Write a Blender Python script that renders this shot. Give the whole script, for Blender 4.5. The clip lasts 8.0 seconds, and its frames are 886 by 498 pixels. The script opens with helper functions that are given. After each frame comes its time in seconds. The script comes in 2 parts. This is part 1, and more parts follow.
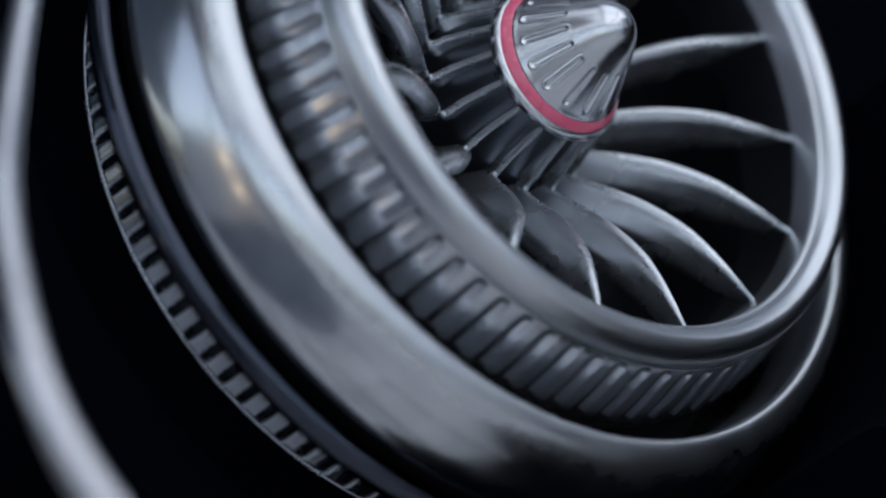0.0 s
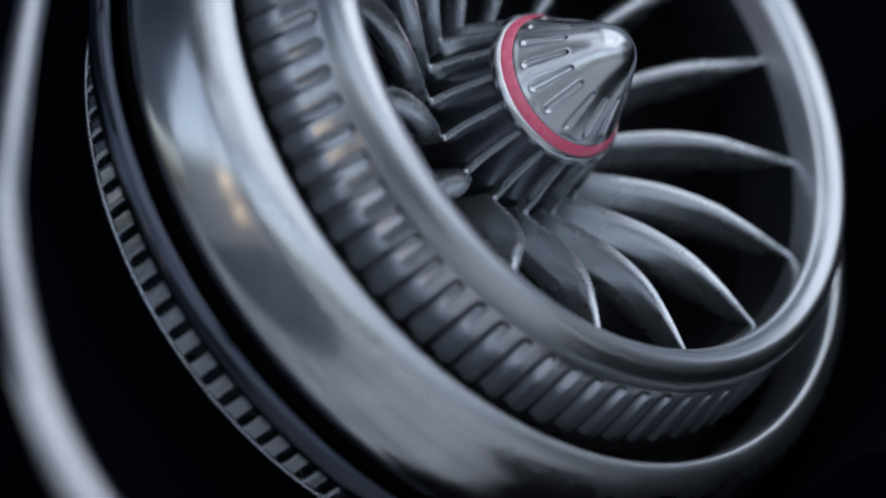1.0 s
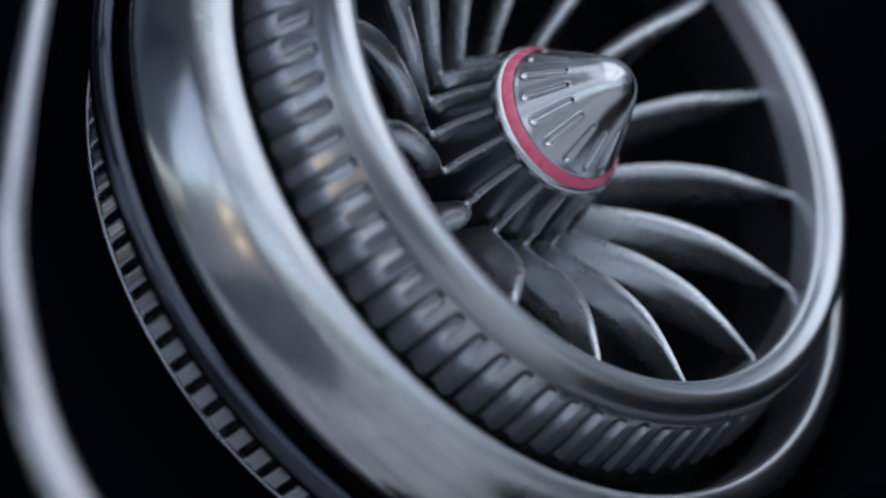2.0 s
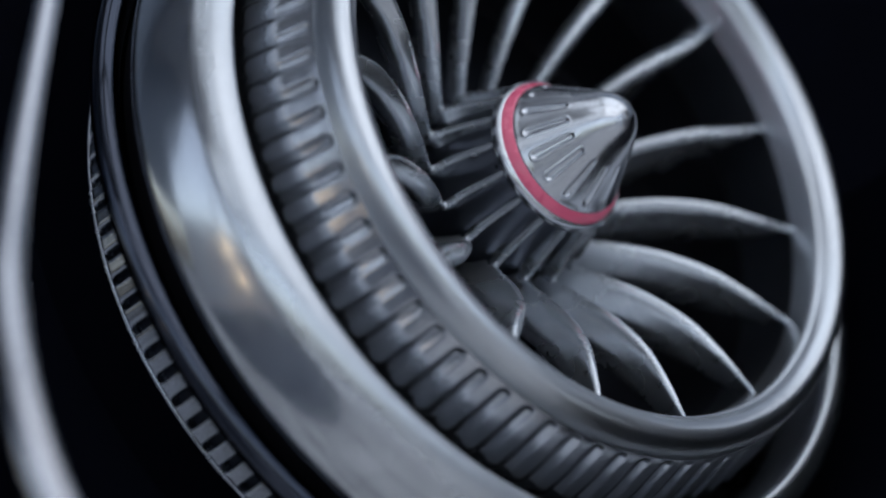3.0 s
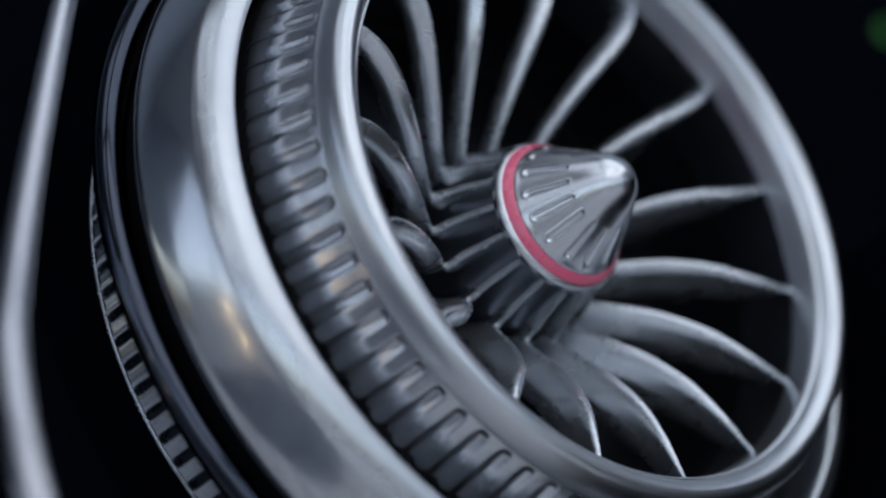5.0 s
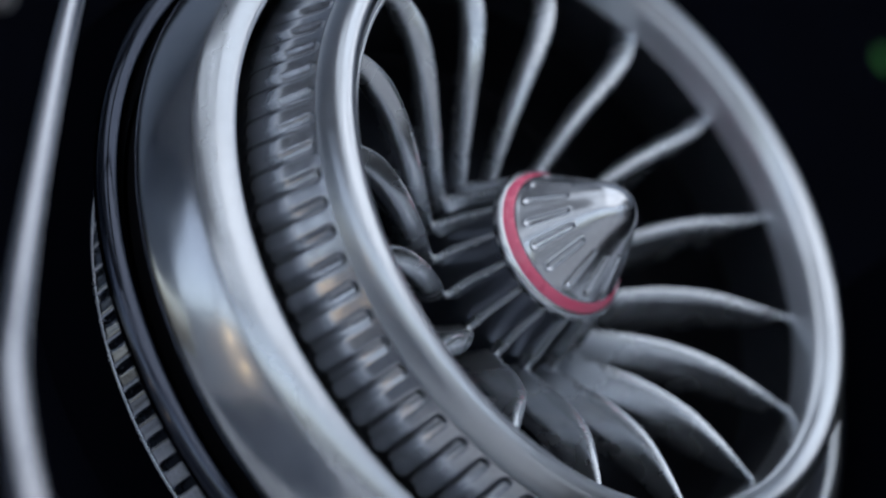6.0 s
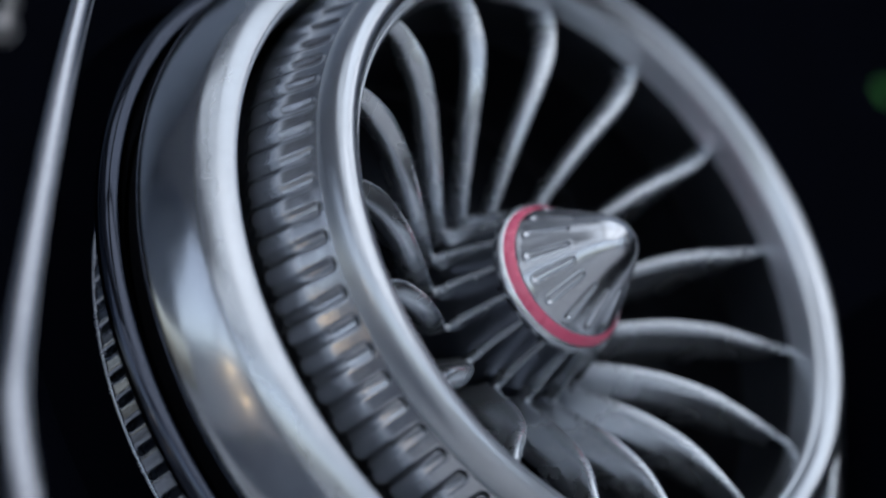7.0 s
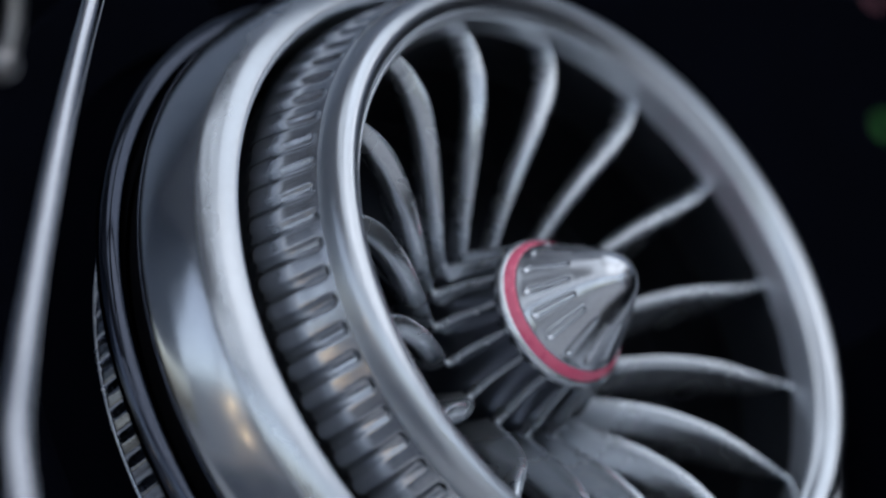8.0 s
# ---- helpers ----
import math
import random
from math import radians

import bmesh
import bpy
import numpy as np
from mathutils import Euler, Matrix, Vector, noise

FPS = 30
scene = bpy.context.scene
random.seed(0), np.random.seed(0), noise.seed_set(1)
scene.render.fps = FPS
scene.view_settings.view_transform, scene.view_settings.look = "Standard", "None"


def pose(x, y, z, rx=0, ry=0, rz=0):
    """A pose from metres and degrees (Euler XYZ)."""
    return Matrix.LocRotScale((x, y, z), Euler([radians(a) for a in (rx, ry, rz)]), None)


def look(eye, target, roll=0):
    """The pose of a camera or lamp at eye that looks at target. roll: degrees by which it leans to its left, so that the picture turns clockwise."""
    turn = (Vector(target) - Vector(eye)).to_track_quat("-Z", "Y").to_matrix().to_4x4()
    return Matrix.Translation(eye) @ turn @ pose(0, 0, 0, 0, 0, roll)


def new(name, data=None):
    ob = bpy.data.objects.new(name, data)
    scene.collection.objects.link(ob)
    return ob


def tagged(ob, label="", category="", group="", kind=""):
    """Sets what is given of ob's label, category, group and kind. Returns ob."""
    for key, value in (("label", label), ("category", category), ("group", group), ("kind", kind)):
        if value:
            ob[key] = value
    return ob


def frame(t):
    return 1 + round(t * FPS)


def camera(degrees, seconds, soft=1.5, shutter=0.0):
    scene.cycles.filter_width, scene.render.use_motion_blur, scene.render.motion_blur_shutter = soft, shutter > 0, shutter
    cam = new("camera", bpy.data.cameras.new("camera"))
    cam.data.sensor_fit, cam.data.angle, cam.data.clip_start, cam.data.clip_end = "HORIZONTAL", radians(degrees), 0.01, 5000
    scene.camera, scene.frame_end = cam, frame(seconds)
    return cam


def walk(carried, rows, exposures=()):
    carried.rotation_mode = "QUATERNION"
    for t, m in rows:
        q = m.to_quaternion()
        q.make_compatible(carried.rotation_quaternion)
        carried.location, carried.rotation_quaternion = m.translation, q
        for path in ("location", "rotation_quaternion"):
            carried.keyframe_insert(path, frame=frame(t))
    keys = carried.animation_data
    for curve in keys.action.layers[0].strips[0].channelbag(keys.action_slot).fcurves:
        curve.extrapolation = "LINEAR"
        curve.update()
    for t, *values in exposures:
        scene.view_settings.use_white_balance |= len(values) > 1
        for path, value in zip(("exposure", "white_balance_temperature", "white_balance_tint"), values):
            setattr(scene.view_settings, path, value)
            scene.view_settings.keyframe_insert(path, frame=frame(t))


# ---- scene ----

# ---------- camera: a long lens that tilts slowly up on a macro head ----------
cam = camera(8.0, 8.0, soft=2.0)
cam.data.dof.use_dof = True
cam.data.dof.focus_distance = 0.6175
cam.data.dof.aperture_fstop = 11.5
EYE = 0.75
# seconds, x, y, z (metres), yaw, pitch, roll (degrees)
ROWS = [
    (0.0, 0.00059, 0.00534, -0.00308, 0.038, -0.816, 0.131),
    (0.5, 0.00054, 0.00460, -0.00269, 0.035, -0.749, 0.109),
    (1.0, 0.00048, 0.00389, -0.00229, 0.031, -0.677, 0.089),
    (1.5, 0.00042, 0.00319, -0.00190, 0.028, -0.574, 0.071),
    (3.0, 0.00019, 0.00122, -0.00075, 0.013, -0.210, 0.024),
    (3.5, 0.00010, 0.00060, -0.00037, 0.007, -0.098, 0.011),
    (4.0, 0.0, 0.0, 0.0, 0.0, 0.0, 0.0),
    (4.5, -0.00010, -0.00058, 0.00037, -0.007, 0.111, -0.010),
    (6.0, -0.00046, -0.00221, 0.00146, -0.032, 0.396, -0.031),
    (6.5, -0.00059, -0.00271, 0.00182, -0.041, 0.514, -0.035),
    (7.0, -0.00073, -0.00320, 0.00218, -0.051, 0.629, -0.038),
    (7.5, -0.00087, -0.00366, 0.00253, -0.061, 0.761, -0.039),
    (8.0, -0.00102, -0.00411, 0.00288, -0.072, 0.884, -0.039),
]
walk(cam, [(t, pose(x, y, EYE + z, 90 + pitch, roll, yaw)) for t, x, y, z, yaw, pitch, roll in ROWS],
     exposures=[(0.0, 2.43), (8.0, 2.43)])

# ---------- world and sun: overcast daylight that comes in through the windows ----------
world = bpy.data.worlds.new("overcast_sky")
world.use_nodes = True
scene.world = world
wn = world.node_tree
wn.nodes.clear()
sky = wn.nodes.new("ShaderNodeTexSky")
sky.sky_type, sky.sun_disc = "NISHITA", False
sky.sun_elevation, sky.sun_rotation = radians(44), radians(11)
sky.air_density, sky.dust_density = 1.0, 3.0
bg = wn.nodes.new("ShaderNodeBackground")
bg.inputs["Strength"].default_value = 0.05
wout = wn.nodes.new("ShaderNodeOutputWorld")
cloud = wn.nodes.new("ShaderNodeHueSaturation")
cloud.inputs["Saturation"].default_value = 0.6
wn.links.new(sky.outputs[0], cloud.inputs["Color"])
wn.links.new(cloud.outputs[0], bg.inputs["Color"])
wn.links.new(bg.outputs[0], wout.inputs["Surface"])
sun = new("sun", bpy.data.lights.new("sun", "SUN"))
sun.data.energy, sun.data.angle, sun.data.color = 0.5, radians(10), (1.0, 0.96, 0.9)
sun.matrix_world = look((0.6, 3.0, 3.0), (0, 0, 0))


def window_light(x, y, z, turn, width, height, glow):
    """The sky's light in a window opening; glow is its radiance."""
    ob = new("window_light", bpy.data.lights.new("window_light", "AREA"))
    ob.data.shape, ob.data.size, ob.data.size_y = "RECTANGLE", width, height
    ob.data.energy, ob.data.color = glow * width * height * math.pi, (0.87, 0.92, 1.0)
    ob.matrix_world = pose(x, y, z, 90, 0, turn)


# the windows are unseen; each lamp's glow is set for what the chrome reflects
window_light(-2.60, -4.15, 1.82, 180, 0.68, 1.84, 0.14)
window_light(-1.84, -4.15, 1.82, 180, 0.66, 1.84, 0.14)
window_light(-0.27, -4.15, 1.47, 180, 2.00, 2.54, 0.17)
window_light(1.39, -4.15, 1.47, 180, 0.96, 2.54, 0.14)
window_light(2.45, -4.15, 1.47, 180, 0.97, 2.54, 0.14)
window_light(-3.15, -2.815, 2.03, 90, 2.2, 1.62, 0.088)
window_light(-3.15, -0.975, 2.03, 90, 1.22, 1.62, 0.088)
window_light(-3.15, 0.45, 0.70, 90, 1.88, 0.78, 0.15)
window_light(3.15, -2.45, 2.07, -90, 2.88, 1.53, 0.21)

# ---------- materials ----------


def material(name, base, rough, metal=0.0, grain=0.0, scale=800.0, bump=0.0, stretch=(1, 1, 1), rough_var=0.0, coat=0.0, emit=None, spec=0.5):
    """A surface with fine grain and broader wear, at two scales, and relief from the finer one."""
    m = bpy.data.materials.new(name)
    m.use_nodes = True
    n, l = m.node_tree.nodes, m.node_tree.links
    b = n["Principled BSDF"]
    b.inputs["Metallic"].default_value = metal
    b.inputs["Roughness"].default_value = rough
    b.inputs["Base Color"].default_value = (*base, 1)
    b.inputs["Coat Weight"].default_value = coat
    b.inputs["Specular IOR Level"].default_value = spec
    if emit:
        b.inputs["Emission Color"].default_value = (*emit[0], 1)
        b.inputs["Emission Strength"].default_value = emit[1]
    if grain or rough_var or bump:
        tc = n.new("ShaderNodeTexCoord")
        mp = n.new("ShaderNodeMapping")
        mp.inputs["Scale"].default_value = stretch
        l.new(tc.outputs["Object"], mp.inputs["Vector"])
        fine, broad = n.new("ShaderNodeTexNoise"), n.new("ShaderNodeTexNoise")
        for t, s, d in ((fine, scale, 5), (broad, scale * 0.12, 3)):
            t.inputs["Scale"].default_value = s
            t.inputs["Detail"].default_value = d
            l.new(mp.outputs[0], t.inputs["Vector"])
        mix = n.new("ShaderNodeMath")
        mix.operation = "MULTIPLY_ADD"
        mix.inputs[1].default_value = 0.4
        l.new(fine.outputs["Fac"], mix.inputs[0])
        half = n.new("ShaderNodeMath")
        half.operation = "MULTIPLY"
        half.inputs[1].default_value = 0.6
        l.new(broad.outputs["Fac"], half.inputs[0])
        l.new(half.outputs[0], mix.inputs[2])
        if grain:
            ramp = n.new("ShaderNodeMapRange")
            ramp.inputs["From Min"].default_value, ramp.inputs["From Max"].default_value = 0.3, 0.7
            ramp.inputs["To Min"].default_value, ramp.inputs["To Max"].default_value = 1 - grain, 1 + grain
            l.new(mix.outputs[0], ramp.inputs["Value"])
            mul = n.new("ShaderNodeVectorMath")
            mul.operation = "SCALE"
            mul.inputs[0].default_value = base
            l.new(ramp.outputs[0], mul.inputs["Scale"])
            l.new(mul.outputs[0], b.inputs["Base Color"])
        if rough_var:
            rr = n.new("ShaderNodeMapRange")
            rr.inputs["From Min"].default_value, rr.inputs["From Max"].default_value = 0.3, 0.7
            rr.inputs["To Min"].default_value, rr.inputs["To Max"].default_value = max(0.02, rough - rough_var), rough + rough_var
            l.new(mix.outputs[0], rr.inputs["Value"])
            l.new(rr.outputs[0], b.inputs["Roughness"])
        if bump:
            bp = n.new("ShaderNodeBump")
            bp.inputs["Strength"].default_value = bump
            bp.inputs["Distance"].default_value = 0.00004
            l.new(mix.outputs[0], bp.inputs["Height"])
            l.new(bp.outputs[0], b.inputs["Normal"])
    return m


CHROME = (0.62, 0.65, 0.69)
satin = material("satin_chrome", (0.65, 0.68, 0.72), 0.30, 1.0, grain=0.04, scale=500, rough_var=0.03)
ring_chrome = material("ring_chrome", CHROME, 0.185, 1.0, grain=0.09, scale=420, bump=0.05, rough_var=0.07, coat=0.5)
# the ring's rolled lip is brushed rougher than its barrel
n, l = ring_chrome.node_tree.nodes, ring_chrome.node_tree.links
height = n.new("ShaderNodeSeparateXYZ")
brushed = n.new("ShaderNodeMapRange")
brushed.inputs["From Min"].default_value, brushed.inputs["From Max"].default_value = -0.0036, 0.0003
brushed.inputs["To Min"].default_value, brushed.inputs["To Max"].default_value = 0.0, 0.17
worn = n.new("ShaderNodeMath")
l.new(n["Texture Coordinate"].outputs["Object"], height.inputs[0])
l.new(height.outputs["Z"], brushed.inputs["Value"])
l.new(brushed.outputs[0], worn.inputs[0])
l.new(n["Principled BSDF"].inputs["Roughness"].links[0].from_socket, worn.inputs[1])
l.new(worn.outputs[0], n["Principled BSDF"].inputs["Roughness"])
black_chrome = material("black_chrome", (0.06, 0.068, 0.09), 0.085, 1.0, grain=0.05, scale=500, rough_var=0.02)
lip_satin = material("lip_satin_chrome", (0.43, 0.45, 0.49), 0.4, 1.0, grain=0.08, scale=500, rough_var=0.05)
# base colour lowered for the shade deep in the gap
sleeve_shade = material("shaded_sleeve_chrome", (0.10, 0.11, 0.13), 0.3, 1.0, grain=0.05, scale=500, rough_var=0.05)
rib_satin = material("rib_satin_chrome", (0.60, 0.62, 0.66), 0.2, 0.97, grain=0.08, scale=420, bump=0.06, rough_var=0.06)
bead_metal = material("bead_chrome", (0.26, 0.28, 0.32), 0.34, 1.0, grain=0.08, scale=500, rough_var=0.05)
tooth_metal = material("worn_tooth_chrome", (0.40, 0.43, 0.49), 0.24, 1.0, grain=0.25, scale=1500, bump=0.2, stretch=(1, 1, 0.25), rough_var=0.08)
# near-black stands for shade between the teeth and behind the slats
slot_shade = material("slot_shade_black", (0.03, 0.034, 0.045), 0.4, 1.0, grain=0.2, scale=900, rough_var=0.06)
# throat and duct: the wall's fade into shade, put into two base colours
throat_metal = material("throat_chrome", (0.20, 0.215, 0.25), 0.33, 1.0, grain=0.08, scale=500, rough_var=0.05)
duct_shade = material("shaded_duct", (0.07, 0.075, 0.09), 0.45, 1.0, grain=0.15, scale=500, rough_var=0.06)
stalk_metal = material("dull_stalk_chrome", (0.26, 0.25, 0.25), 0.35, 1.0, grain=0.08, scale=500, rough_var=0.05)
bright = material("polished_chrome", (0.68, 0.70, 0.74), 0.25, 1.0, grain=0.03, scale=900, rough_var=0.03)
blade_metal = material("blade_chrome", (0.66, 0.69, 0.73), 0.27, 0.93, grain=0.05, scale=300, rough_var=0.04)
# hub colour carries the shade of the valleys between the fins
hub_shade = material("shaded_hub_chrome", (0.17, 0.185, 0.22), 0.32, 1.0, grain=0.10, scale=900, bump=0.1, rough_var=0.06)
dash_black = material("black_flock", (0.0013, 0.0017, 0.0038), 0.9, 0.0, grain=0.2, scale=900, bump=0.1, spec=0.02)
matt_black = material("matt_black_plastic", (0.005, 0.005, 0.007), 0.6, 0.0, grain=0.2, scale=900, bump=0.1, rough_var=0.08, spec=0.2)
red_paint = material("red_enamel", (0.93, 0.15, 0.27), 0.28, 0.0, grain=0.06, scale=700, rough_var=0.05, coat=0.5)
hall_floor = material("pale_stone", (0.70, 0.69, 0.685), 0.5, 0.0, grain=0.6, scale=40, bump=0.1, rough_var=0.1)
# the unseen stone gets long tiles, whose dark joints streak the ring's reflection
n, l = hall_floor.node_tree.nodes, hall_floor.node_tree.links
tile = n.new("ShaderNodeTexBrick")
for key, value in (("Color1", (1, 1, 1, 1)), ("Color2", (0.8, 0.8, 0.8, 1)), ("Mortar", (0.15, 0.15, 0.16, 1)), ("Scale", 1.0), ("Mortar Size", 0.008), ("Brick Width", 1.9), ("Row Height", 0.17)):
    tile.inputs[key].default_value = value
laid = n.new("ShaderNodeMix")
laid.data_type, laid.blend_type = "RGBA", "MULTIPLY"
laid.inputs["Factor"].default_value = 1.0
turned = n.new("ShaderNodeMapping")
turned.inputs["Rotation"].default_value = (0, 0, radians(-50))
l.new(n["Texture Coordinate"].outputs["Object"], turned.inputs["Vector"])
l.new(turned.outputs[0], tile.inputs["Vector"])
l.new(n["Principled BSDF"].inputs["Base Color"].links[0].from_socket, laid.inputs[6])
l.new(tile.outputs["Color"], laid.inputs[7])
l.new(laid.outputs[2], n["Principled BSDF"].inputs["Base Color"])
hall_paint = material("grey_paint", (0.50, 0.52, 0.56), 0.7, 0.0, grain=0.04, scale=5)
slate_paint = material("slate_paint", (0.26, 0.30, 0.375), 0.7, 0.0, grain=0.15, scale=5)
mat_wool = material("grey_wool", (0.15, 0.165, 0.195), 0.9, 0.0, grain=0.3, scale=60, bump=0.3)
dark_paint = material("dark_grey_paint", (0.05, 0.05, 0.055), 0.7, 0.0, grain=0.1, scale=5)
strip_satin = material("strip_satin_chrome", (0.52, 0.53, 0.57), 0.2, 1.0, grain=0.04, scale=400, rough_var=0.05)
# glow of the added overhead panels, in three strengths tuned to the chrome's highlights
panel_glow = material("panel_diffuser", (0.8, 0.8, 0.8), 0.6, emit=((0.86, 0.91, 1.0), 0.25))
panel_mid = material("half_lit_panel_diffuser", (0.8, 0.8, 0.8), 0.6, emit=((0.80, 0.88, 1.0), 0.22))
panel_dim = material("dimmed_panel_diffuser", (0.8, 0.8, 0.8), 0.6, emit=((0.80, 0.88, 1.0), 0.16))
green_lens = material("green_lens", (0.01, 0.05, 0.01), 0.3, emit=((0.1, 0.9, 0.12), 0.02))
pink_lens = material("pink_lens", (0.05, 0.02, 0.03), 0.3, emit=((0.9, 0.35, 0.5), 0.03))
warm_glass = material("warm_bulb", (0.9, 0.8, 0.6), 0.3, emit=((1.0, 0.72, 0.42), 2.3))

# ---------- mesh helpers ----------
U = 5.6e-5                      # metres per drawing unit of the vent


def finish(bm, name, mat, parent=None, label="", smooth=True, m=None):
    bmesh.ops.recalc_face_normals(bm, faces=bm.faces)
    me = bpy.data.meshes.new(name)
    bm.to_mesh(me)
    bm.free()
    if smooth:
        me.polygons.foreach_set("use_smooth", [True] * len(me.polygons))
    me.materials.append(mat)
    ob = new(name, me)
    if parent is not None:
        ob.parent = parent
    if m is not None:
        ob.matrix_basis = m
    if label:
        tagged(ob, label)
    return ob


def part(name, bm, mat, parent, label="", smooth=True, m=None):
    return finish(bm, name, mat, parent, label, smooth, m)


def again(ob, m, parent):
    """One more piece on the same mesh."""
    o = new(ob.name.split(".")[0], ob.data)
    o.parent, o.matrix_basis = parent, m
    return o


def spin(deg):
    return Matrix.Rotation(radians(deg), 4, "Z")


def curve_through(pts, steps):
    """Catmull-Rom samples through the points."""
    out = []
    q = [pts[0], *pts, pts[-1]]
    for i in range(1, len(q) - 2):
        p0, p1, p2, p3 = (np.array(q[j], float) for j in (i - 1, i, i + 1, i + 2))
        for k in range(steps):
            s = k / steps
            out.append(0.5 * (2 * p1 + (p2 - p0) * s + (2 * p0 - 5 * p1 + 4 * p2 - p3) * s * s + (3 * p1 - p0 - 3 * p2 + p3) * s ** 3))
    out.append(np.array(q[-2], float))
    return out


def lathe(profile, n=192, steps=5, relief=None, closed=False):
    """A body turned about z from (radius, height) points in drawing units; relief(r, h, angle) moves it along its normal."""
    bm = bmesh.new()
    line = curve_through(profile, steps) if steps > 1 else [np.array(p, float) for p in profile]
    rows = []
    for j, (r, h) in enumerate(line):
        a, b = line[max(0, j - 1)], line[min(len(line) - 1, j + 1)]
        d = np.array(b) - np.array(a)
        nr, nh = -d[1], d[0]
        k = math.hypot(nr, nh) or 1
        row = []
        for i in range(n):
            t = 2 * math.pi * i / n
            e = relief(r, h, t) if relief else 0.0
            rr, hh = max(r + e * nr / k, 0.0), h + e * nh / k
            row.append(bm.verts.new((U * rr * math.cos(t), U * rr * math.sin(t), U * hh)))
        rows.append(row)
    for a, b in zip(rows, rows[1:] + ([rows[0]] if closed else [])):
        for i in range(n):
            bm.faces.new((a[i], a[(i + 1) % n], b[(i + 1) % n], b[i]))
    bmesh.ops.remove_doubles(bm, verts=[v for row in (rows[0], rows[-1]) for v in row], dist=1e-7)
    return bm


def block(x0, y0, z0, x1, y1, z1, bevel=0.0):
    bm = bmesh.new()
    bmesh.ops.create_cube(bm, size=1.0, matrix=Matrix.LocRotScale(((x0 + x1) / 2, (y0 + y1) / 2, (z0 + z1) / 2), None, (x1 - x0, y1 - y0, z1 - z0)))
    if bevel:
        bmesh.ops.bevel(bm, geom=bm.edges[:], offset=bevel, segments=3, affect="EDGES", profile=0.6)
    return bm


def tube(points, radius, flat=1.0, n=16, steps=12, swell=0.0):
    """A swept bar through points, with a rounded section."""
    bm = bmesh.new()
    line = [Vector(p) for p in curve_through(points, steps)]
    rows = []
    for i, p in enumerate(line):
        d = (line[min(i + 1, len(line) - 1)] - line[max(i - 1, 0)]).normalized()
        side = d.cross(Vector((0, -1, 0))).normalized()
        top = side.cross(d)
        k = radius * (1 + swell * i / len(line))
        rows.append([bm.verts.new(p + k * (math.cos(a) * side + flat * math.sin(a) * top)) for a in np.linspace(0, 2 * math.pi, n, endpoint=False)])
    for a, b in zip(rows, rows[1:]):
        for i in range(n):
            bm.faces.new((a[i], a[(i + 1) % n], b[(i + 1) % n], b[i]))
    bm.faces.new(rows[0])
    bm.faces.new(rows[-1])
    return bm


DIST = 0.62788                  # from the eye to the vent


def spot(px, py, dz):
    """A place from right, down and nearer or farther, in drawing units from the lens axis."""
    k = 1 + dz / 11212
    return ((px - 784) * U * k, DIST + dz * U, EYE - (py - 441) * U * k)


def axis_frame(theta, phi, cx, cy):
    """The pose of a turned body: its axis leans theta from the way to the eye, towards phi; cx right, cy down, in drawing units."""
    t, p = radians(theta), radians(phi)
    ax = Vector((math.sin(t) * math.cos(p), -math.cos(t), -math.sin(t) * math.sin(p)))
    up = Vector((0, 0, 1))
    u = (up - ax * ax.dot(up)).normalized()
    v = ax.cross(u)
    m = Matrix((u, v, ax)).transposed().to_4x4()
    m.translation = (cx * U, DIST, EYE - cy * U)
    return m


NOZZLE = axis_frame(51.4, -32.9, 236, -133)
BEZEL = axis_frame(50.9, -35.6, 176, -76)

# ---------- the unseen hall that closes the place, made up for its reflections ---


def setting(name, bm, mat, label, category, smooth=False):
    return tagged(finish(bm, name, mat, smooth=smooth), label, category, kind="structure")


def merge(*bms):
    out = bmesh.new()
    for b in bms:
        me = bpy.data.meshes.new("tmp")
        b.to_mesh(me)
        b.free()
        out.from_mesh(me)
        bpy.data.meshes.remove(me)
    return out


# a made-up showroom hall, seen only in the chrome: tall windows behind the eye, luminous panels overhead
setting("floor", block(-3.2, -4.2, -0.05, 3.2, 1.6, 0.0), hall_floor, "unseen pale grey stone floor, tiled for streaks in the ring's reflection", "floor")
# unseen mat, added where the barrel has to mirror a dark patch
tagged(finish(block(-2.6, -2.1, 0.0, -0.4, -0.08, 0.012, 0.004), "reflected_mat", mat_wool), "unseen dark grey mat added to put a dark patch in the ring's reflection", "floor mat")
setting("ceiling", block(-3.2, -4.2, 3.0, 3.2, 1.6, 3.1), hall_paint, "grey painted ceiling of the showroom", "ceiling")
# unseen end wall, kept slate so the top of the ring mirrors something dark
setting("wall_north", block(-3.2, 1.5, 0.0, 3.2, 1.6, 3.0), slate_paint, "unseen end wall, slate blue to darken the ring's reflection", "wall")
setting("wall_south", merge(
    block(-3.2, -4.2, 0.0, -1.3, -4.1, 0.9), block(-1.3, -4.2, 0.0, 3.2, -4.1, 0.2), block(-3.2, -4.2, 2.75, 3.2, -4.1, 3.0),
    block(-3.2, -4.2, 0.9, -2.95, -4.1, 2.75), block(-1.5, -4.2, 0.9, -1.3, -4.1, 2.75), block(0.75, -4.2, 0.2, 0.9, -4.1, 2.75), block(2.95, -4.2, 0.2, 3.2, -4.1, 2.75),
    block(-2.26, -4.2, 0.9, -2.18, -4.1, 2.75), block(1.88, -4.2, 0.2, 1.96, -4.1, 2.75)), hall_paint, "painted wall with tall window openings", "wall")
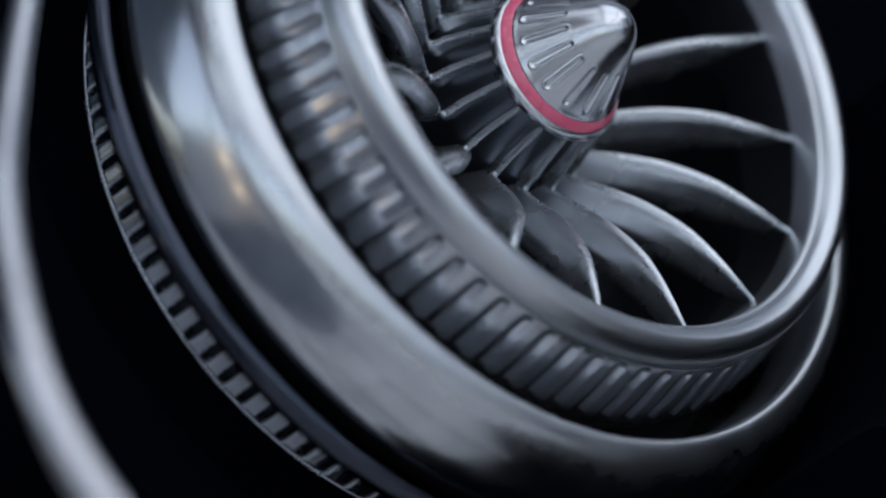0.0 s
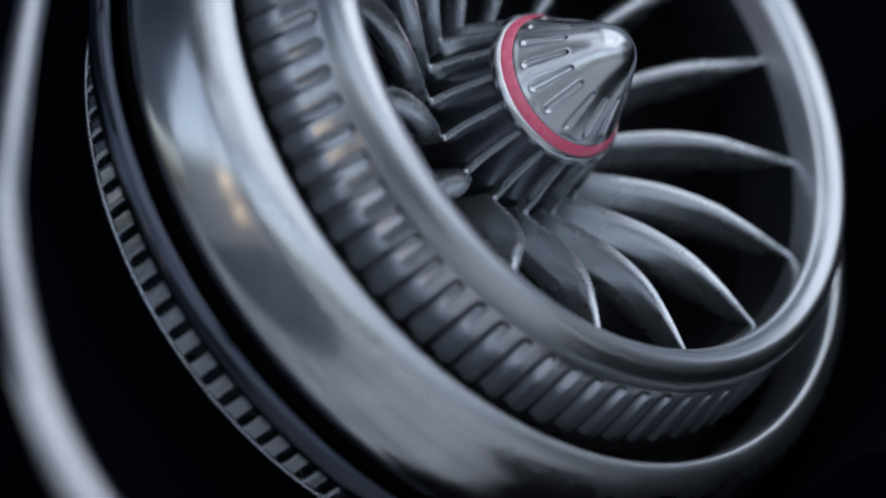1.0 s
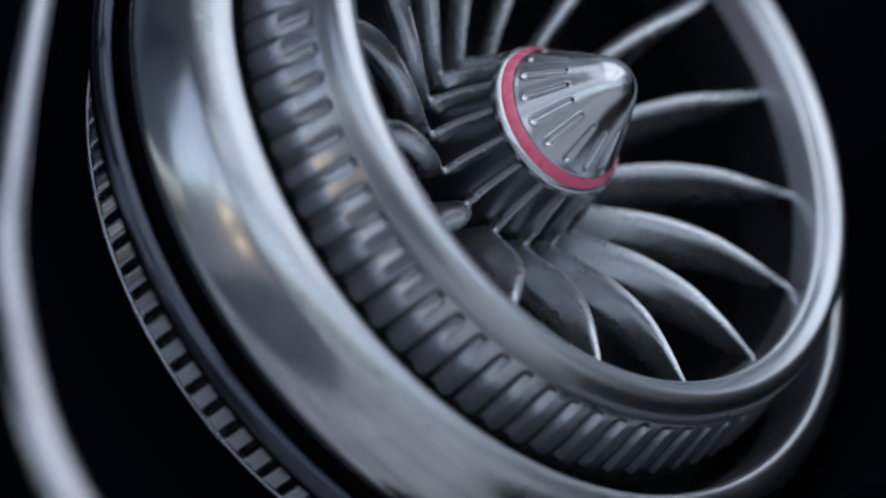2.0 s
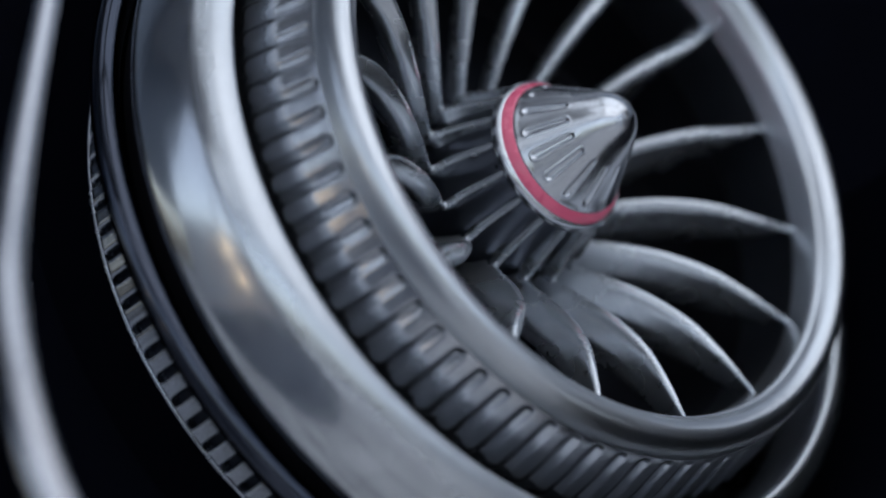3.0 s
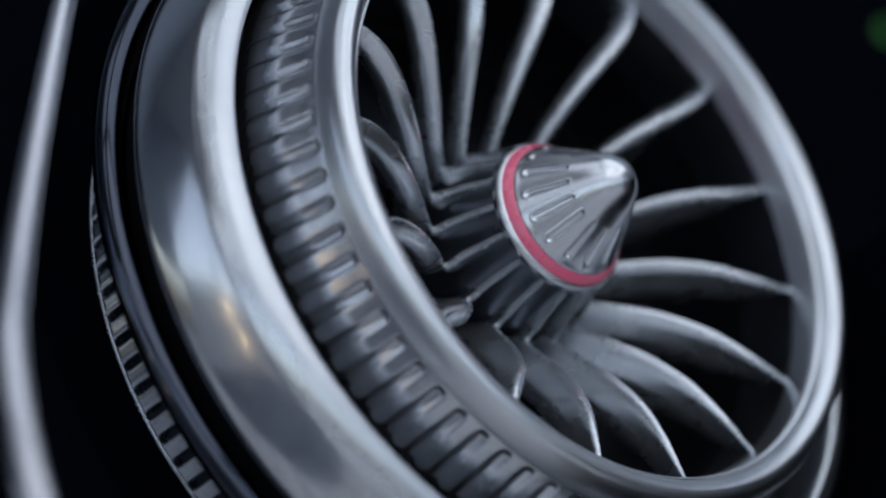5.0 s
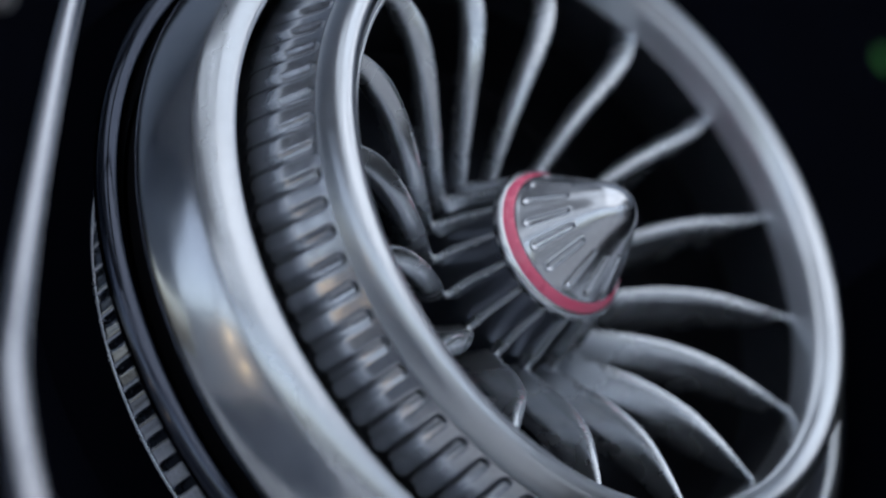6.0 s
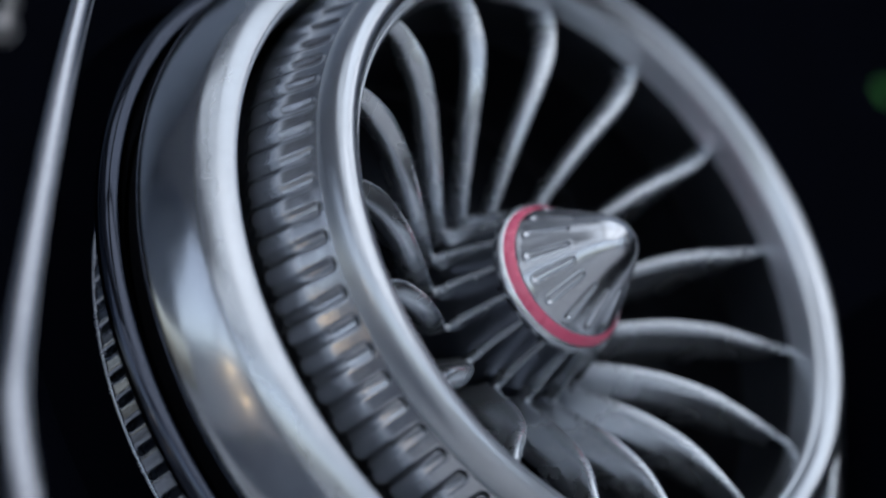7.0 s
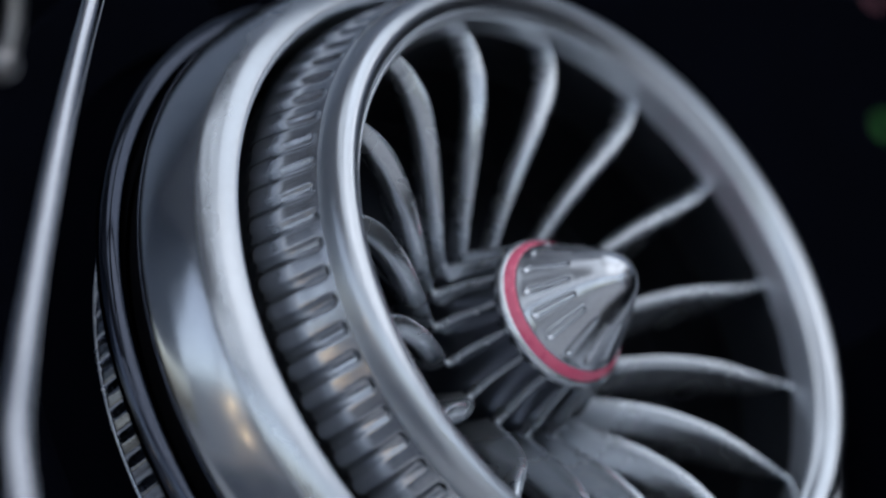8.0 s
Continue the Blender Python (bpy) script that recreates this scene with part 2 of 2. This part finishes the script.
setting("wall_west", merge(
    block(-3.2, -4.1, 0.0, -3.1, 1.5, 0.3), block(-3.2, -4.1, 0.3, -3.1, -0.5, 1.2), block(-3.2, -0.5, 1.1, -3.1, -0.35, 1.2), block(-3.2, 1.4, 0.3, -3.1, 1.5, 1.1),
    block(-3.2, -4.1, 2.85, -3.1, -0.35, 3.0), block(-3.2, -4.1, 1.2, -3.1, -3.95, 2.85),
    block(-3.2, -1.68, 1.2, -3.1, -1.60, 2.85)), hall_paint, "painted side wall with high and low window openings", "wall")
# section set apart in slate to darken the upper barrel's reflection
setting("wall_west_dark", block(-3.2, -0.35, 1.1, -3.1, 1.5, 3.0), slate_paint, "unseen wall above the low window, slate blue to darken the ring's reflection", "wall")
setting("wall_east", merge(
    block(3.1, -4.1, 0.0, 3.2, -1.0, 1.3), block(3.1, -4.1, 2.85, 3.2, 1.5, 3.0),
    block(3.1, -4.1, 1.3, 3.2, -3.9, 2.85), block(3.1, -1.0, 1.3, 3.2, 0.6, 2.85)), hall_paint, "painted side wall with wide window openings", "wall")

# unseen corner painted dark so the ring's lower right stays dim
setting("wall_east_dark", merge(block(3.1, -1.0, 0.0, 3.2, 1.5, 1.3), block(3.1, 0.6, 1.3, 3.2, 1.5, 2.85)), dark_paint, "unseen wall in the far corner, dark grey to darken the ring's reflection", "wall")


def highlight_panel(x0, y0, x1, y1, glow):
    """A luminous panel in a thin metal frame, unseen and added under the ceiling to put highlights on the chrome."""
    ob = tagged(new("highlight_panel"), "unseen luminous panel in a thin frame, added for the chrome's highlights", "ceiling light", "ceiling lights")
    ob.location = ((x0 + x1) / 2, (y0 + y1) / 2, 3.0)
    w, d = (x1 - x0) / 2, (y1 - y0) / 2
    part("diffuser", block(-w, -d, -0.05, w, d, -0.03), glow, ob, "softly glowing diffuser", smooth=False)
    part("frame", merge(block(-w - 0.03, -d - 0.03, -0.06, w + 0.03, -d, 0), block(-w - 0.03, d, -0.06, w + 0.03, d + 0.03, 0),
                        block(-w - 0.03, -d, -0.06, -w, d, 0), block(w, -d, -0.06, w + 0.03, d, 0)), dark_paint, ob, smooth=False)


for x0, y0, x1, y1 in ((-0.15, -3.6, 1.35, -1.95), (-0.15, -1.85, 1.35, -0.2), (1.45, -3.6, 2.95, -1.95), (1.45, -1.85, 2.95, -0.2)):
    highlight_panel(x0, y0, x1, y1, panel_glow)
highlight_panel(-0.15, -0.1, 1.35, 1.45, panel_mid)
highlight_panel(1.45, -0.1, 2.95, 1.45, panel_glow)
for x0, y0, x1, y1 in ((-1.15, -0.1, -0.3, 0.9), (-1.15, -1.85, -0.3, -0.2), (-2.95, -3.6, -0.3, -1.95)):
    highlight_panel(x0, y0, x1, y1, panel_dim)

# ---------- dashboard behind the vent ----------
dash = finish(block(-0.10, -0.24, -0.03, 0.10, -0.022, -0.0, 0.004), "dashboard", dash_black, m=BEZEL @ Matrix.Translation((0, 0, -480 * U)))
tagged(dash, "black dashboard panel behind the round vent", "dashboard", kind="structure")



def sector(profile, a0, a1, n):
    """A closed profile swept round part of the bezel's axis."""
    bm = bmesh.new()
    rows = [[bm.verts.new((U * r * math.cos(radians(a)), U * r * math.sin(radians(a)), U * h)) for r, h in profile] for a in np.linspace(a0, a1, n)]
    k = len(profile)
    for a, b in zip(rows, rows[1:]):
        for i in range(k):
            bm.faces.new((a[i], a[(i + 1) % k], b[(i + 1) % k], b[i]))
    bm.faces.new(rows[0])
    bm.faces.new(rows[-1])
    return bm


# added occluder: cuts off the light that the ring's right lip would mirror
hood = finish(sector(((815, -480), (815, 160), (820, 205), (838, 230), (900, 280), (1200, 480), (1200, -480)), 200, 268, 35), "lip_occluder", dash_black, smooth=False, m=BEZEL.copy())
tagged(hood, "black moulding added beside the vent to keep light off the ring's lip", "dashboard", kind="structure")

# added black surface that the black ring and the teeth mirror at grazing angles
shelf = finish(sector(((830, -480), (830, -424), (836, -418), (990, -418), (1000, -424), (1000, -480)), 5, 200, 80), "back_occluder", dash_black, smooth=False, m=BEZEL.copy())
tagged(shelf, "black surface added round the back of the vent to darken its reflections", "dashboard", kind="structure")

setting("console", block(-0.55, 0.74, 0.0, 1.3, 1.4, 0.86, 0.03), dash_black, "black console block that carries the dashboard", "console")
# two unseen black blocks, added so the vent's underside mirrors darkness
setting("lower_dark_block", block(-0.10, 0.56, 0.0, 1.3, 0.74, 0.45, 0.03), dash_black, "unseen low black step added to darken the drum's reflection", "console")
setting("centre_dark_block", block(0.22, 0.34, 0.0, 1.3, 0.56, 0.44, 0.03), dash_black, "unseen black block added below the dashboard to darken the rim's reflection", "console")

# ---------- fixed bezel of the vent ----------
bezel = tagged(new("vent_bezel"), "round chrome vent bezel with a knurled ring on the black dashboard", "vent bezel")
bezel.matrix_basis = BEZEL
part("chrome_ring", lathe([(683, -26), (683.3, -17), (684.8, -8), (688, -1), (693, 3), (700, 3.8), (708, 1.5), (718, -4), (729.5, -13), (740, -25), (749.8, -39.5), (757.4, -57.5), (764.1, -77), (770.2, -98), (775.2, -118), (778.3, -136), (779.6, -151), (779, -164), (776, -175), (769, -184), (757, -188), (741.8, -188.5)], 256), ring_chrome, bezel, "broad satin chrome ring with a rolled lip")
part("black_ring", lathe([(700, -250), (760.4, -248.4), (763, -234.7), (766.4, -223.1), (774, -215), (785, -212.8), (797, -217), (806, -226.5), (809.5, -239.5), (806.5, -253), (797, -262.5), (782.5, -267), (700, -269)], 256), black_chrome, bezel, "gloss black ring")
# one inner wall: paler lip to brighten the slats, shade painted into the sleeve
part("inner_lip", lathe([(683, -25), (682, -40), (679, -70), (672, -105)], 128, 2), lip_satin, bezel, "matt satin inner face of the ring")
part("inner_sleeve", lathe([(672, -104), (670, -180), (662, -262)], 128, 1), sleeve_shade, bezel, "sleeve inside the ring, darkened for the shade in the gap")
knurl = part("knurled_ring", lathe([(600, -270), (655, -275), (665, -285), (665, -400), (664, -412), (652, -424), (640, -430), (600, -432)], 180, 3), slot_shade, bezel, "knurled metal ring, blackened for the shade between its teeth")
# black wall and floor added in the gaps, to hold them as dark as shade
part("gap_wall", lathe([(744, -186), (741, -194), (739, -244)], 128, 1), matt_black, bezel)
part("gap_floor", lathe([(556, -258), (701, -258)], 128, 2), matt_black, bezel)
part("neck", lathe([(560, -260), (590, -300), (590, -440), (540, -500), (200, -510)], 96, 2), dash_black, bezel)


# ---------- swivelling turbine nozzle ----------
vent = tagged(new("air_vent"), "turbine-shaped chrome air vent nozzle seated in its round bezel", "air vent")
vent.matrix_basis = NOZZLE
drum = part("nozzle_drum", lathe([(560, -330), (612, -220), (630, -195), (633, -160), (622, -120), (606, -70), (586, -5), (582, 20), (576, 30)], 288, 4), slot_shade, vent, "drum under the slats, blackened for the shade in the gap")
part("front_rim", lathe([(604, -4), (612, 0), (615.6, 5), (616.2, 12), (615, 26), (612, 41), (606.5, 54), (597, 64), (582, 68.5), (566, 62), (557, 50.5), (554, 45.5), (551.5, 46), (548, 44), (545, 36), (541, 12), (537, -10)], 288, 5), satin, vent, "rounded chrome front rim")
part("throat", lathe([(538, -6), (537, -60), (535, -140)], 128, 3), throat_metal, vent, "satin throat inside the rim, greyed towards the duct's shade")
part("duct", lathe([(535, -138), (534, -160), (525, -330), (420, -520), (200, -560), (0, -562)], 128, 2), duct_shade, vent, "duct inside the nozzle, darkened for the shade behind the blades")


def fluted_piece(pitch, top, hs, inside, depth, ease, slope, n=30):
    """One pitch of a fluted band: a flat pad whose soft shoulders fall into the flutes; inside(x, h) is the way from the pad's outline."""
    bm = bmesh.new()
    half = math.radians(pitch / 2)
    rows = []
    for h in hs:
        r, row = top(h), []
        for k in range(n + 1):
            u = 2 * k / n - 1
            a = half * math.copysign(1 - (1 - abs(u)) ** 0.75, u)
            s = inside(abs(a) * r, half * r, h)
            g = 0.0 if s > ease else slope * ((ease - s) ** 2 / (2 * ease) if s > 0 else ease / 2 - s)
            d = float(np.interp(h, *depth))
            g = d * math.tanh(g / d)
            row.append(bm.verts.new((U * (r - g) * math.cos(a), U * (r - g) * math.sin(a), U * h)))
        rows.append(row)
    for a, b in zip(rows, rows[1:]):
        for k in range(n):
            bm.faces.new((a[k], a[k + 1], b[k + 1], b[k]))
    return bm


def rounded(a, b, r):
    """The way in from a corner of radius r, from the ways in from its two sides."""
    return r - math.hypot(r - a, r - b) if a < r and b < r else min(a, b)


def rib_mesh():
    """A slat of the drum: a round rear end, flutes that end in a half round short of the rim."""
    def inside(x, half, h):
        side = half - x if h < -9 else math.hypot(half - x, h + 9)
        return rounded(side - 10.5, h + 134, 15.0)

    def top(h):
        return float(np.interp(h, (-195, -170, -140, -70, -30, -12, 0, 8, 12, 14), (655, 660, 657, 640, 627, 622.5, 619.2, 616.9, 615.7, 614.8)))

    hs = [-182, -165, -152, -145, -141, -138, -136, -134, -132, -130, -127.5, -124, -119, -110, -94, -84, -65, -45, -28, -19, -13, -9, -6, -3, 0, 2, 4, 6, 8, 10, 12, 14]
    return fluted_piece(5.0, top, hs, inside, ((-140, -125, -80, -15), (14.0, 10.0, 8.0, 6.5)), 7.5, 0.7)


rib = part("rib", rib_mesh(), rib_satin, drum, m=spin(2.5))
for i in range(1, 72):
    again(rib, spin(2.5 + 5.0 * i), drum)

ROOT = 11.5                     # degrees at which the first blade springs from the hub


def tooth_mesh():
    """A flat-topped tooth with rounded shoulders and a rounded foot, along the ring's axis."""
    bm = bmesh.new()
    rows = []
    shape = ((-1.0, -1.0), (-1.0, 0.2), (-0.97, 0.55), (-0.9, 0.8), (-0.8, 0.94), (-0.68, 1.0), (-0.3, 0.98), (0.3, 0.98), (0.68, 1.0), (0.8, 0.94), (0.9, 0.8), (0.97, 0.55), (1.0, 0.2), (1.0, -1.0))
    for h, w, t in ((-418, 20.5, 9.5), (-416, 20, 12), (-413, 18.6, 13.2), (-409, 17.4, 13.6), (-403, 16.8, 13.6), (-310, 16.6, 13.6), (-298, 16.2, 13.2), (-290, 15.2, 11), (-284, 13.5, 6)):
        rows.append([bm.verts.new((U * (674 + t * y), U * w * x, U * h)) for x, y in shape])
    for a, b in zip(rows, rows[1:]):
        for i in range(len(shape) - 1):
            bm.faces.new((a[i], a[i + 1], b[i + 1], b[i]))
    return bm


part("knurl_lip", lathe([(664, -413), (679, -413.5), (684.5, -415.5), (687.5, -419), (686.5, -424), (682, -427), (660, -430)], 180, 3), tooth_metal, bezel, "rounded rear lip of the knurled ring")
tooth = part("tooth", tooth_mesh(), tooth_metal, knurl, m=spin(0))
for i in range(1, 90):
    again(tooth, spin(4.0 * i), knurl)

hub = part("hub", lathe([(160, -330), (160, -215), (160, -181), (149, -130), (137, -90), (127, -62), (124, -50)], 192, 4), hub_shade, vent, "metal hub core, darkened for the shade between the fins")


def fin_mesh():
    """A narrow rounded ridge on the hub that runs from the blade's root to the collar."""
    bm = bmesh.new()
    rows = []
    section = ((2.3, -30), (1.7, -22), (1.4, -15), (1.22, -9), (1.08, -5), (0.9, -2.6), (0.62, -1.0), (0.3, -0.2))
    section = [(-x, y) for x, y in section] + [(0, 0)] + [(x, y) for x, y in reversed(section)]
    for h, r, w, d in curve_through([(-200, 168, 4.5, 0.7), (-193, 180, 5.6, 0.5), (-186, 185, 6.4, 0.3), (-176, 185, 6.4, 0.0), (-160, 180, 6.2, -0.5), (-135, 171, 6.2, -0.8), (-105, 160, 6.2, -0.6), (-80, 151, 6.0, -0.2), (-56, 143, 5.8, 0.0)], 4):
        row = []
        for x, y in section:
            a = math.radians(d) + x * w / r
            row.append(bm.verts.new((U * (r + y) * math.cos(a), U * (r + y) * math.sin(a), U * h)))
        rows.append(row)
    for a, b in zip(rows, rows[1:]):
        for i in range(len(section) - 1):
            bm.faces.new((a[i], a[i + 1], b[i + 1], b[i]))
    bm.faces.new(rows[0])
    return bm


fin = part("fin", fin_mesh(), blade_metal, hub, m=spin(ROOT))
for i in range(1, 16):
    again(fin, spin(ROOT + 22.5 * i), hub)


def blade_mesh():
    """A twisted vane: leading edge from the hub to the rim, chord running back into the duct."""
    bm = bmesh.new()
    edge = curve_through([(170, -192, -1.0), (185, -182, -1.0), (238, -137, -1.3), (297, -88, -2.5), (374, -37, -5.1), (445, -8, -7.4), (504, 0, -7.6), (540, -1, -7.0)], 5)
    full = ((0.0, 0.0), (0.012, 0.10), (0.04, 0.21), (0.10, 0.38), (0.20, 0.60), (0.32, 0.82), (0.45, 0.96), (0.55, 1.0), (0.75, 0.8), (1.0, 0.1))
    section = ((0.0, 0.0), (0.012, 0.35), (0.035, 0.62), (0.08, 0.86), (0.15, 1.0), (0.3, 0.92), (0.6, 0.6), (1.0, 0.12))
    rows = []
    for r, h, d in edge:
        f = (r - 170) / 370
        chord, turn, half = 95 - 48 * f + 18 * math.sin(math.pi * f), -18 + 20 * f + 2.5 * math.sin(math.pi * f), 7.0 + 2.0 * math.sin(math.pi * f)
        row = []
        for s, th in [*((s, th * (14 + 4 * f + 17 * math.sin(math.pi * f)) * (1 - 0.6 * max(0.0, (f - 0.8) / 0.2)) / half) for s, th in full), *((s, -th) for s, th in reversed(section[1:]))]:
            a = radians(ROOT + d + turn * (0.5 * s * s + 0.5 * s)) + th * half / r
            row.append(bm.verts.new((U * r * math.cos(a), U * r * math.sin(a), U * (h - chord * s))))
        rows.append(row)
    n = len(rows[0])
    for a, b in zip(rows, rows[1:]):
        for i in range(n):
            bm.faces.new((a[i], a[(i + 1) % n], b[(i + 1) % n], b[i]))
    bm.faces.new(rows[0])
    bm.faces.new(rows[-1])
    return bm


blade = part("blade", blade_mesh(), blade_metal, vent, m=spin(0))
for i in range(1, 16):
    again(blade, spin(22.5 * i), vent)
bm = bmesh.new()
bmesh.ops.create_uvsphere(bm, u_segments=12, v_segments=8, radius=7.0 * U, matrix=Matrix.Translation((182 * U, 0, -182 * U)))
stud = part("stud", bm, blade_metal, vent, m=spin(ROOT))
for i in range(1, 16):
    again(stud, spin(ROOT + 22.5 * i), vent)

part("collar", lathe([(130, -68), (142, -66), (146.5, -61), (147.5, -55), (145.5, -49), (141, -43), (136, -42)], 160, 3), bright, vent, "thin polished collar")
part("red_ring", lathe([(139, -46), (138.5, -40.5), (133, -32.5), (126.5, -25.5), (123, -27)], 160, 3), red_paint, vent, "red enamel ring behind the nose cone")

NOSE = [(127, -32), (126, -24), (120, -14), (104, 14), (86, 46), (68, 77), (52, 102), (36, 120), (18, 131), (0.01, 134)]


def nose_relief(r, h, t):
    """Sixteen long recesses with rounded ends and a raised lip."""
    d = ((math.degrees(t) - ROOT + 11.25) % 22.5) - 11.25
    x = r * math.radians(d)
    s = (h + 4) / 62.0
    if s < -0.4 or s > 1.4:
        return 0.0
    half = 5.6 - 1.4 * min(max(s, 0), 1)
    y = 0.0 if 0 <= s <= 1 else (s if s < 0 else s - 1) * 64
    q = math.hypot(x, y) / half
    return 3.2 * math.exp(-q ** 4) - 0.9 * math.exp(-((q - 1.5) / 0.35) ** 2)


nose = part("nose_cone", lathe(NOSE, 640, 16, nose_relief), bright, vent, "polished chrome nose cone with long recesses")

MOUNT = tube([spot(695, 555, 240), spot(695, 555, 1000), spot(695, 555, 2300)], 300 * U, n=32, steps=2)
part("mount", MOUNT, dash_black, bezel, "black mount behind the vent", m=BEZEL.inverted())

# ---------- chrome trim strip beside the vent ----------


STRIP = [spot(290, -720, 146), spot(205, -420, -120), spot(150, -222, -318), spot(102, -22, -545), spot(60, 200, -770), spot(28, 400, -970), spot(14, 560, -1135), spot(40, 760, -1280), spot(95, 940, -1355), spot(190, 1110, -1400), spot(330, 1280, -1440)]
trim = tagged(new("trim_rail"), "curved chrome trim strip on a slim black rail", "trim strip")
part("trim_strip", tube(STRIP, 0.0006, flat=0.85, swell=2.7), strip_satin, trim, "curved polished chrome strip")


def swept(points, section, steps=12):
    """A solid bar: the section (right, ahead, up) carried along the points."""
    bm = bmesh.new()
    rows = [[bm.verts.new(Vector(p) + Vector(o)) for o in section] for p in curve_through(points, steps)]
    n = len(section)
    for a, b in zip(rows, rows[1:]):
        for i in range(n):
            bm.faces.new((a[i], a[(i + 1) % n], b[(i + 1) % n], b[i]))
    bm.faces.new(rows[0])
    bm.faces.new(rows[-1])
    return bm


part("rail_body", swept(STRIP, ((-0.0005, 0.0012, 0), (-0.0006, 0.0014, 0), (-0.0006, 0.0019, 0), (0.0008, 0.0019, 0), (0.0010, 0.0012, 0))), dash_black, trim, "black lacquered rail", smooth=False)
part("edge_bead", tube([(x + 0.0011, y + 0.0016, z) for x, y, z in STRIP[:6]], 0.0001, n=8), bead_metal, trim, "thin bright bead along the rail's edge")

GREEN, PINK = (0.0406, -0.1005), (0.0583, -0.1081)

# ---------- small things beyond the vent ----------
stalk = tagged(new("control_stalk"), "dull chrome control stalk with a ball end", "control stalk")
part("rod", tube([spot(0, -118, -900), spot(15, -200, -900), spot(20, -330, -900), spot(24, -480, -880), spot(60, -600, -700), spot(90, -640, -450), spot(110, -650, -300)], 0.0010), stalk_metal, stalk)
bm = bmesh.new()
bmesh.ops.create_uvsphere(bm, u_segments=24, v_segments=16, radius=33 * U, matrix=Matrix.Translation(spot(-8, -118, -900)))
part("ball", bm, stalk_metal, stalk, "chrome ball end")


def indicator(x, y, mat, label):
    """A small round lens in a black bezel, set on the dashboard's face."""
    ob = tagged(new("indicator_lamp"), label, "indicator lamp", "indicator lamps")
    ob.matrix_basis = dash.matrix_basis @ Matrix.Translation((x, y, 0))
    part("lens", lathe([(21, 0), (20, 4), (13, 7), (0.01, 8)], 24, 3), mat, ob, "glowing lens")
    part("lens_bezel", lathe([(27, 0), (26, 6), (22, 6), (21, 0)], 24, 1), matt_black, ob)


indicator(GREEN[0], GREEN[1], green_lens, "small glowing green indicator lamp on the dashboard")
indicator(PINK[0], PINK[1], pink_lens, "small faint pink indicator lamp on the dashboard")

# ---------- warm wall lamps of the hall ----------


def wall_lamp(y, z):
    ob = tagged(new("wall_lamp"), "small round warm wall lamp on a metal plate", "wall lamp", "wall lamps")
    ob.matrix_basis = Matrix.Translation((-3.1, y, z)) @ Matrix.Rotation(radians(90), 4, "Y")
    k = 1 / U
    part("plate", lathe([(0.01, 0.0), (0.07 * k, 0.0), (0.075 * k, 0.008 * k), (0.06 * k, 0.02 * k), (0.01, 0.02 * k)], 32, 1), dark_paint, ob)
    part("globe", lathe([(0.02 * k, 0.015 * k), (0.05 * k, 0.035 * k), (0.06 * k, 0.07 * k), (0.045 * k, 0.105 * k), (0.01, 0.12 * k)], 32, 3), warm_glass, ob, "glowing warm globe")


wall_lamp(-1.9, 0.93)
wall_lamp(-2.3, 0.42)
